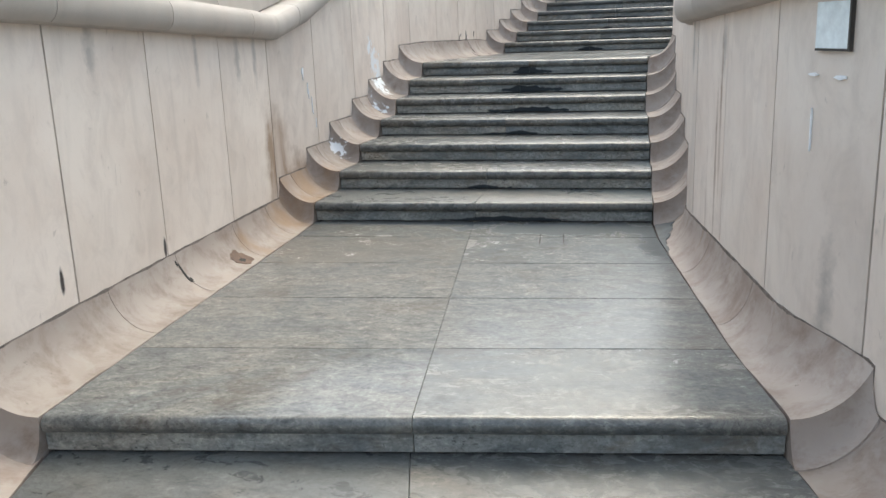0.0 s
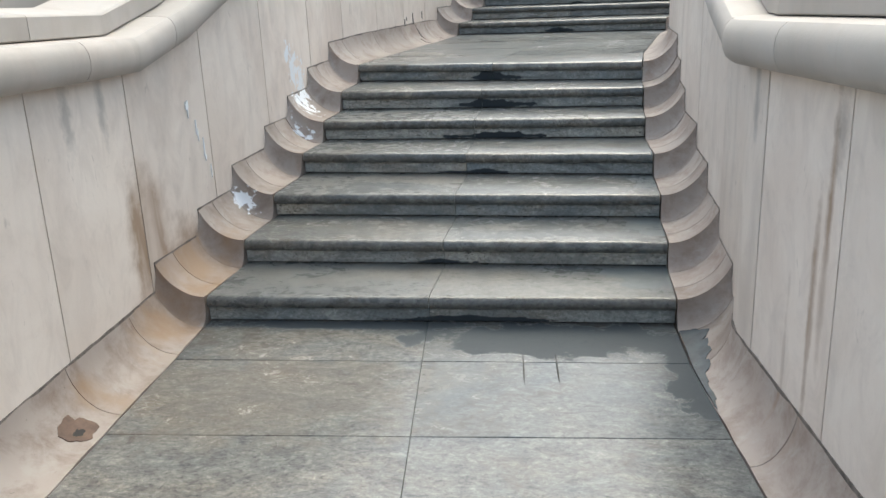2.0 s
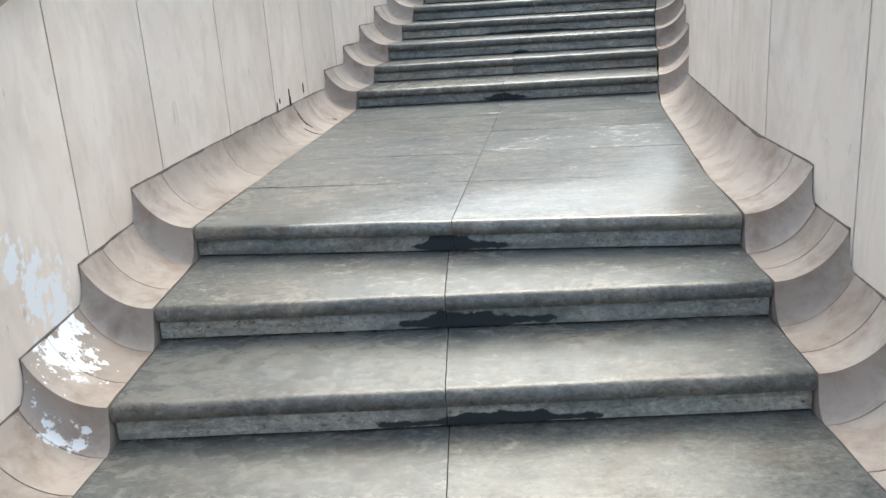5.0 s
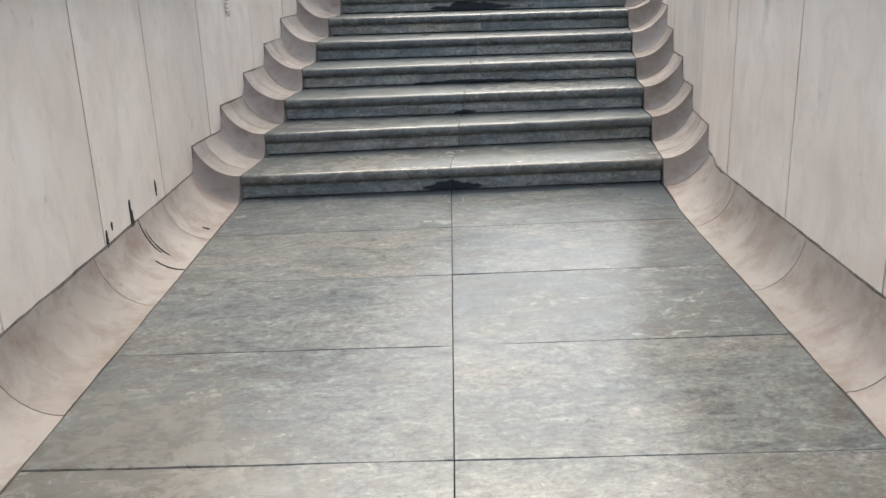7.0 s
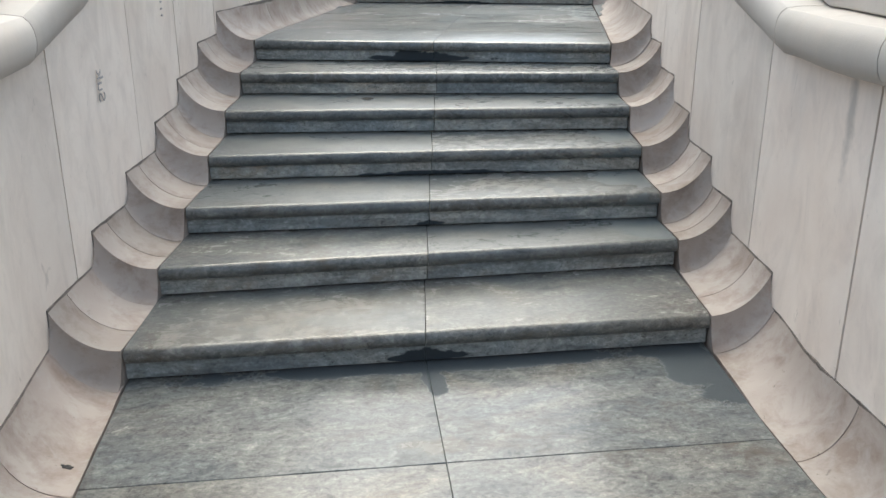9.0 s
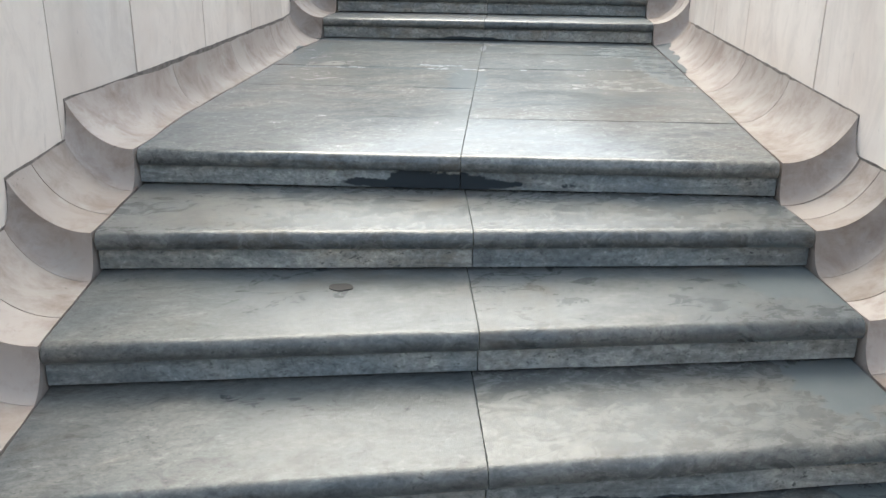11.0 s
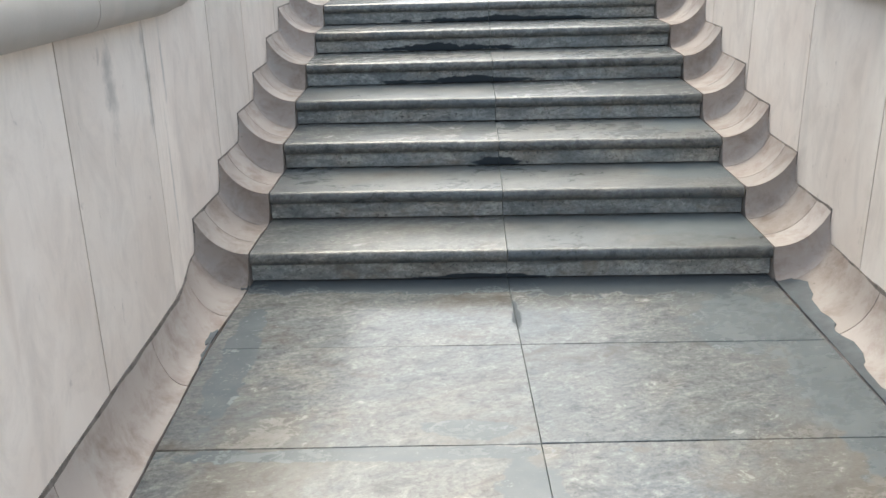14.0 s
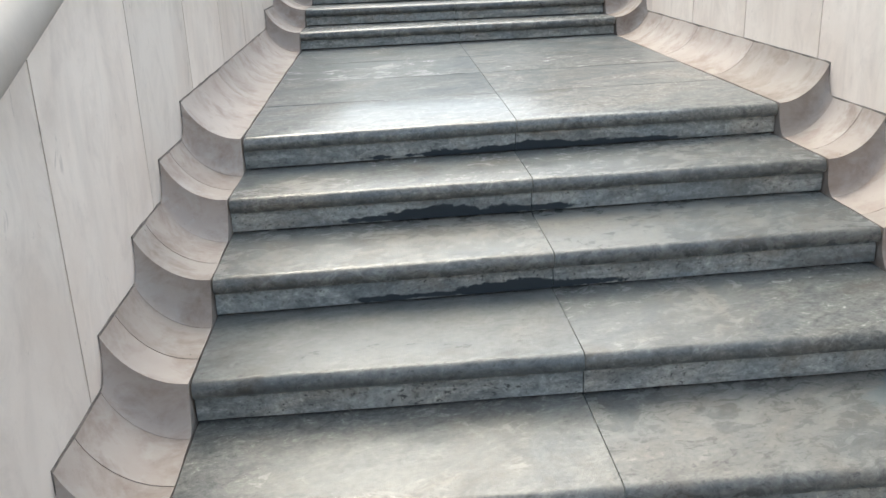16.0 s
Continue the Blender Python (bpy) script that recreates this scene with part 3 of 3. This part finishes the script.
landing("landing_0", start, flights[0][0], (0.25, 0.5, 0.75), (0.0, 0.0), (0.3, 0.65), "lower pavement of large worn grey stone slabs")
landing("landing_1", flights[0][-1], flights[1][0], (0.213, 0.437, 0.652, 0.863), (0.034, -0.03), ((0.27, 0.47, 0.70, 0.88), (0.31, 0.59, 0.855)), "landing paved with two rows of worn grey slabs")
landing("landing_2", flights[1][-1], flights[2][0], (0.205, 0.406, 0.605, 0.80), (-0.015, -0.01), ((0.08, 0.29, 0.54, 0.79), (0.06, 0.29, 0.52, 0.76)), "landing of smooth grey-green slabs, rubbed bright")
landing("landing_3", flights[2][-1], flights[3][0], (0.195, 0.412, 0.612, 0.812), (0.022, -0.01), ((0.24, 0.49, 0.73, 0.9), (0.2, 0.42, 0.62, 0.82)), "landing of grey slabs with cement-smeared joints")
landing("landing_4", flights[3][-1], flights[4][0], (0.245, 0.49, 0.74), (-0.02, -0.015), (0.3, 0.6, 0.85), "landing of grey slabs above the third flight")
landing("landing_5", flights[4][-1], finish, (0.25, 0.5, 0.75), (0.0, 0.0), (0.3, 0.6), "upper landing of grey slabs")

# ---- side walls: line, foot and coping height along each side ----
KINK0, KINK1, COPE = 0.3, 0.08, 1.055


def wall_line(side):
    """Plan points of the facing with the coping's underside above each: level over a landing, rising beside a flight."""
    rows = []
    def put(p, ground, top):
        rows.append((p, ground, top))
    put(start.end(side, COVE_W), start.z, 0.62)
    put(flights[0][0].end(side, COVE_W), flights[0][0].z, 0.62)
    for k, fl in enumerate(flights):
        lo = fl[0].z - fl[0].riser + COPE if k else 0.62
        hi = fl[-1].z + COPE
        if k == 1:
            lo = 1.06
        if k == 0:
            hi = 1.17
        if k == 3:
            lo = 2.775
        if k == 2:
            hi = 2.83
        for q, n in enumerate(fl):
            f = max(0.0, min(1.0, (q - KINK0) / (len(fl) - 1 + KINK1 - KINK0)))
            put(n.end(side, COVE_W), n.z, lerp(lo, hi, f))
        nxt = flights[k + 1][0] if k + 1 < len(flights) else finish
        f = 0.02
        a, b = fl[-1].end(side, COVE_W), nxt.end(side, COVE_W)
        put(a.lerp(b, f), fl[-1].z, hi)
        far = {0: 1.06, 2: 2.775}.get(k, nxt.z - nxt.riser + COPE if k + 1 < len(flights) else hi)
        way = b - a
        inward = Vector((-way.y, way.x)).normalized() * side
        for v in (0.06, 0.1, 0.15, 0.2, 0.4, 0.6, 0.82, 0.87, 0.92, 0.96):
            edge, width = hollow("landing_" + str(k + 1), side, v)[:2]
            put(a.lerp(b, v) + inward * (COVE_W - width + edge), lerp(fl[-1].z, nxt.z - nxt.riser, v), lerp(hi, far, v))
    put(finish.end(side, COVE_W), finish.z, finish.z + COPE)
    return rows


class Line:
    def __init__(self, rows):
        self.rows, self.s = rows, [0.0]
        for a, b in zip(rows, rows[1:]):
            self.s.append(self.s[-1] + (b[0] - a[0]).length)

    def at(self, s):
        for k in range(len(self.s) - 1):
            if s <= self.s[k + 1] or k == len(self.s) - 2:
                f = (s - self.s[k]) / (self.s[k + 1] - self.s[k])
                a, b = self.rows[k], self.rows[k + 1]
                return a[0].lerp(b[0], f), lerp(a[1], b[1], f), lerp(a[2], b[2], f)

    def between(self, s0, s1):
        return [s0] + [s for s in self.s if s0 + 0.02 < s < s1 - 0.02] + [s1]

    def out(self, s, side):
        a, b = self.at(max(0, s - 0.02))[0], self.at(min(self.s[-1], s + 0.02))[0]
        w = (b - a).normalized()
        return Vector((w.y, -w.x)) * side


def profile_run(bm, line, side, s0, s1, prof, twist=0.0):
    """Sweeps a section (outward, up) along the line; up is from the coping's underside, or, given as ("foot", h), from the ground."""
    sections = []
    for s in line.between(s0, s1):
        p, ground, top = line.at(s)
        o = line.out(s, side)
        pts = []
        for u, h in prof:
            z = ground + h[1] if isinstance(h, tuple) else top + h
            pts.append((p.x + o.x * u, p.y + o.y * u, z))
        sections.append(pts)
    loft(bm, sections)


def roll_profile():
    """The coping's round front, its top and back."""
    pts = []
    for q in range(9):
        t = -math.pi / 2 + q / 8 * math.pi
        pts.append((-0.01 - 0.08 * math.cos(t) ** 0.55 if 0 < q < 8 else -0.01, 0.075 + 0.075 * math.sin(t)))
    return pts + [(0.30, 0.152), (0.30, 0.0)]


JOINTS = {
    "left": (0.8, 1.55, 2.3, 3.1, 3.88, 4.62, 5.35, 6.14, 6.94, 7.68, 8.46, 9.285, 10.0, 10.76, 11.52, 12.23, 13.1, 13.88, 14.61, 15.47, 16.0, 16.77, 17.56, 18.27, 19.34,
             20.0, 20.85, 21.65, 22.42, 23.15, 24.0, 24.8, 25.6, 26.4, 27.2, 28.0, 28.9),
    "right": (0.8, 1.6, 2.4, 3.25, 4.10, 4.74, 5.48, 6.115, 7.18, 7.97, 8.795, 9.6, 10.29, 11.035, 11.74, 12.65, 13.52, 14.2, 14.935, 15.97, 16.7, 17.375, 18.19, 19.03,
              19.84, 20.63, 21.43, 22.2, 23.0, 23.8, 24.6, 25.4, 26.2, 27.0, 27.8),
}
lines = {}
for side, word in ((-1, "left"), (1, "right")):
    line = Line(wall_line(side))
    total = line.s[-1]
    lines[side] = line
    facing = holder("wall_" + word, "tall wall faced with upright pale limestone slabs, stained in runs", "wall")
    s, k = 0.0, 0
    for e in JOINTS[word] + (total,):
        bm = bmesh.new()
        d = rough((s, side, 2), 0.002, 3.0)
        profile_run(bm, line, side, s + 0.0045, e - 0.0045, [(d + 0.004, 0.0), (d, 0.003), (d + 0.04, 0.0), (d + 0.04, ("foot", -0.3)), (d, ("foot", -0.3))])
        part("facing_slab", bm, M_WALL, facing)
        s, k = e, k + 1
    bm = bmesh.new()
    profile_run(bm, line, side, 0.0, total, [(0.012, -0.004), (0.5, -0.004), (0.5, ("foot", -1.2)), (0.012, ("foot", -1.2))])
    tagged(mesh_object("wall_core_" + word, bm, M_JOINT), "dark rough core behind the stone facing", "wall", kind="structure")
    cope = holder("coping_" + word, "round-fronted pale limestone coping with a stepped upper course", "coping")
    s = 0.0
    while s < total - 0.01:
        e = min(total, s + 0.75 + 0.3 * random.random())
        bm = bmesh.new()
        profile_run(bm, line, side, s + 0.002, e - 0.002, roll_profile())
        part("coping_stone", bm, M_COPE, cope)
        s = e
    s = 0.0
    while s < total - 0.01:
        e = min(total, s + 0.9 + 0.35 * random.random())
        bm = bmesh.new()
        profile_run(bm, line, side, s + 0.002, e - 0.002, [(0.075, 0.155), (0.07, 0.16), (0.07, 0.235), (0.078, 0.243), (0.36, 0.275), (0.36, 0.155)])
        part("upper_course_stone", bm, M_COPE, cope)
        s = e
    rear = holder("rear_wall_" + word, "plain pale upstand wall of long stones behind the coping", "wall")
    s = 0.0
    while s < total - 0.01:
        e = min(total, s + 1.0 + 0.4 * random.random())
        bm = bmesh.new()
        profile_run(bm, line, side, s + 0.003, e - 0.003, [(0.42, -0.1), (0.42, 0.36), (0.43, 0.37), (0.75, 0.37), (0.75, ("foot", -1.2)), (0.42, ("foot", -1.2))])
        part("upstand_stone", bm, M_COPE, rear)
        s = e

bm = bmesh.new()
bmesh.ops.create_grid(bm, x_segments=2, y_segments=2, size=600, matrix=Matrix.Translation((0, 0, -1.1)))
tagged(mesh_object("ground", bm, M_GROUND), "bare earth and gravel around the terrace", "ground", kind="structure")


# ---- marks, stains and patches ----
def blob_outline(cx, cy, rx, ry, seed, n=22, ragged=0.35):
    pts = []
    for k in range(n):
        t = 2 * math.pi * k / n
        r = 1 + ragged * noise.noise(Vector((math.cos(t) * 1.7 + seed * 3.1, math.sin(t) * 1.7, seed))) + 0.5 * ragged * noise.noise(Vector((math.cos(t) * 5, math.sin(t) * 5 + seed, 2 * seed)))
        pts.append((cx + rx * r * math.cos(t), cy + ry * r * math.sin(t)))
    return pts


def film(bm, outline, place, proud=0.0015):
    """A thin skin over a surface; place(u, v, lift) gives the point above the surface."""
    top = [bm.verts.new(place(u, v, proud)) for u, v in outline]
    low = [bm.verts.new(place(u, v, -0.004)) for u, v in outline]
    cu, cv = sum(p[0] for p in outline) / len(outline), sum(p[1] for p in outline) / len(outline)
    inner = [bm.verts.new(place(lerp(cu, u, 0.5), lerp(cv, v, 0.5), proud)) for u, v in outline]
    mid = bm.verts.new(place(cu, cv, proud))
    n = len(outline)
    for k in range(n):
        q = (k + 1) % n
        bm.faces.new((top[k], top[q], low[q], low[k]))
        bm.faces.new((inner[k], inner[q], top[q], top[k]))
        bm.faces.new((mid, inner[q], inner[k]))


def on_floor(a, b):
    """Surface of a landing or tread: u metres right of the middle line, v part of the way from a to b."""
    za, zb = a.z, b.z - b.riser
    def place(u, v, lift):
        m = a.mid.lerp(b.mid, v)
        al = a.along.lerp(b.along, max(0, min(1, v))).normalized()
        q = m + al * u
        return (q.x, q.y, lerp(za, zb, v) + lift + 0.002)
    return place


def on_riser(a):
    def place(u, v, lift):
        q = a.at(u, OVER - lift - 0.003)
        return (q.x, q.y, a.z - a.riser + v)
    return place


def on_wall(side):
    line = lines[side]
    def place(u, v, lift):
        p = line.at(u)[0] - line.out(u, side) * (lift + 0.002)
        return (p.x, p.y, v)
    return place


def on_cove(a, b, side):
    """u: part of the way from a to b, v: 0 at the paving to 1 at the wall."""
    za, zb = a.z, b.z - b.riser
    name = PAIR_NAME.get((a, b), "")

    def place(u, v, lift):
        edge, width, high, arc = hollow(name, side, u)
        t = max(0.0, v) * arc
        w, h = width * math.sin(t) / math.sin(arc) - edge, high * (1 - math.cos(t)) / (1 - math.cos(arc))
        p = a.end(side).lerp(b.end(side), u)
        o = (a.along.lerp(b.along, u) * side).normalized()
        w -= (lift + 0.002) * math.sin(t)
        return (p.x + o.x * w, p.y + o.y * w, lerp(za, zb, u) + h + (lift + 0.002) * math.cos(t))
    return place


def mark(name, label, category, mat, place, blobs, ragged=0.35, proud=0.0012):
    kind = "stuff" if len(blobs) > 2 else ""
    bm = bmesh.new()
    for k, (u, v, ru, rv) in enumerate(blobs):
        film(bm, blob_outline(u, v, ru, rv, k * 1.37 + u + v, ragged=ragged), place, proud)
    return tagged(mesh_object(name, bm, mat), label, category, kind=kind)


mark("tar_spot", "small black tar spot on a worn tread", "stain", M_SOOT, on_floor(F2[4], F2[5]), [(-0.335, 0.74, 0.034, 0.06)], 0.2)

# white paint thrown against the wall and the coves
mark("paint_drip", "thin white paint drips on the limestone facing", "paint", M_WHITE, on_wall(-1), [(7.47, 0.86, 0.012, 0.02), (7.475, 0.835, 0.004, 0.03), (7.54, 0.74, 0.004, 0.035), (7.552, 0.7, 0.003, 0.03), (7.6, 0.62, 0.0035, 0.05), (7.607, 0.58, 0.006, 0.012), (7.65, 0.5, 0.003, 0.03)], 0.7)
mark("paint_drip", "thin white paint flecks on the limestone facing", "paint", M_WHITE, on_wall(1), [(4.418, 0.92, 0.025, 0.005), (4.29, 0.916, 0.025, 0.006), (4.415, 0.76, 0.003, 0.06)], 0.4)
# soot and scrapes by the second landing
mark("scrape_mark", "black scrape running down the facing", "stain", M_SOOT, on_wall(-1), [(12.12, 1.03, 0.006, 0.025), (11.8, 1.0, 0.006, 0.05), (11.815, 0.98, 0.005, 0.03), (11.54, 0.985, 0.007, 0.028), (11.6, 1.02, 0.004, 0.014)], 0.8)
mark("scrape_mark", "black curved scrapes across a hollow cove", "stain", M_SOOT, on_cove(*B, -1), [(0.69, 0.74, 0.0012, 0.25), (0.697, 0.6, 0.001, 0.2), (0.66, 0.22, 0.0013, 0.14), (0.835, 0.2, 0.003, 0.06)], 0.9)
mark("scrape_mark", "small black scorch mark on a hollow cove", "stain", M_SOOT, on_cove(*A, -1), [(0.468, 0.66, 0.0026, 0.13), (0.471, 0.5, 0.004, 0.05), (0.463, 0.84, 0.002, 0.06)], 0.9)
mark("puddle_stain", "dried brown puddle stain with a dark core on a cove", "stain", M_RUST, on_cove(*A, -1), [(0.645, 0.32, 0.026, 0.2)], 0.5, 0.0008)
mark("puddle_core", "dark core of a dried brown puddle stain", "stain", M_SOOT, on_cove(*A, -1), [(0.642, 0.28, 0.009, 0.05)], 0.7, 0.0016)
# cement run out of the corners, over the paving's edge and up the coves
mark("cement_run", "damp blue-grey cement run out over a cove", "cement", M_CEMENT, on_cove(*A, 1), [(0.955, 0.1, 0.03, 0.26), (0.9, 0.12, 0.04, 0.3), (0.85, 0.08, 0.04, 0.2), (0.79, 0.02, 0.05, 0.1)], 0.6, 0.002)
mark("cement_run", "damp blue-grey cement run along the foot of a cove", "cement", M_CEMENT, on_cove(*C, 1), [(0.95, 0.1, 0.05, 0.22), (0.87, 0.1, 0.06, 0.16), (0.78, 0.06, 0.07, 0.16), (0.68, 0.04, 0.07, 0.1)], 0.6, 0.002)
mark("cement_run", "damp blue-grey cement dabbed into a cove's corner", "cement", M_CEMENT, on_cove(*C, -1), [(0.84, 0.03, 0.02, 0.1), (0.8, 0.01, 0.02, 0.06), (0.99, 0.06, 0.008, 0.08)], 0.7, 0.002)
# scratches across the paving
mark("scratch", "two long dark scratches in the paving", "scratch", M_SOOT, on_floor(*A), [(0.373, 0.842, 0.003, 0.045)], 0.3, 0.0005)
mark("scratch", "two long dark scratches in the paving", "scratch", M_SOOT, on_floor(*A), [(0.5, 0.845, 0.003, 0.045)], 0.3, 0.0005)


# worn plate fixed to the facing by the lower landing
def wall_box(u0, u1, v0, v1, proud, side, name, mat, parent):
    place = on_wall(side)
    bm = bmesh.new()
    loft(bm, [[place(u0, v0, proud), place(u1, v0, proud), place(u1, v0, -0.004), place(u0, v0, -0.004)],
              [place(u0, v1, proud), place(u1, v1, proud), place(u1, v1, -0.004), place(u0, v1, -0.004)]])
    return part(name, bm, mat, parent)


plate = tagged(new("notice_plate"), "worn blue-white enamel plate on the facing", "plate")
wall_box(4.255, 4.405, 0.996, 1.125, 0.008, 1, "panel", M_PLATE, plate)
wall_box(4.247, 4.255, 0.988, 1.127, 0.009, 1, "rim", M_JOINT, plate)
wall_box(4.255, 4.405, 0.989, 0.996, 0.009, 1, "rim", M_JOINT, plate)

# pencilled scrawl on the facing beside the second flight
text = bpy.data.curves.new("scrawl", "FONT")
text.body, text.size, text.extrude = "Suk", 0.085, 0.0006
text.materials.append(M_INK)
scrawl = new("pencil_scrawl", text)
wl = lines[-1]
p, w = wl.at(13.49)[0], wl.out(13.49, -1)
scrawl.matrix_world = Matrix(((0, w.y, -w.x, p.x - w.x * 0.003), (0, -w.x, -w.y, p.y - w.y * 0.003), (1, 0, 0, 1.62), (0, 0, 0, 1)))
tagged(scrawl, "grey pencilled letters running up the facing", "graffiti")
mark("pencil_scribble", "small unreadable pencil strokes on the facing", "graffiti", M_INK, on_wall(-1), [(14.38, 2.05 - 0.03 * k, 0.012, 0.004) for k in range(7)], 0.6, 0.0006)


# ---- building behind the terrace ----
def far_building():
    top = tagged(new("stone_building"), "blue-grey stone building with a stepped cornice", "building")
    turn = radians(14)
    for name, z, h, grow in (("wall", -1.1, 2.6, 0.0), ("frieze", 1.5, 0.22, 0.06), ("cornice", 1.72, 0.14, 0.2), ("gutter_course", 1.86, 0.1, 0.3), ("parapet", 1.96, 0.3, 0.0)):
        bm = bmesh.new()
        box(bm, (-8.0, 10.5, z + h / 2), (6 + 2 * grow, 7 + 2 * grow, h), turn)
        part(name, bm, M_BLUE, top)
    bm = bmesh.new()
    box(bm, (-5.3, 6.4, 0.4), (1.5, 1.6, 3.0), turn)
    part("corner_pier", bm, M_BLUE, top)
    bm = bmesh.new()
    box(bm, (-5.3, 6.4, 1.96), (1.7, 1.8, 0.12), turn)
    part("pier_cap", bm, M_BLUE, top)


far_building()

# plain wall that closes the top landing
bm = bmesh.new()
end = finish.at(0.0, 0.2)
box(bm, (end.x, end.y, 1.7), (3.6, 0.3, 5.6), math.atan2(finish.along.y, finish.along.x))
tagged(mesh_object("wall_end", bm, M_COPE), "plain pale wall closing the top landing", "wall", kind="structure")
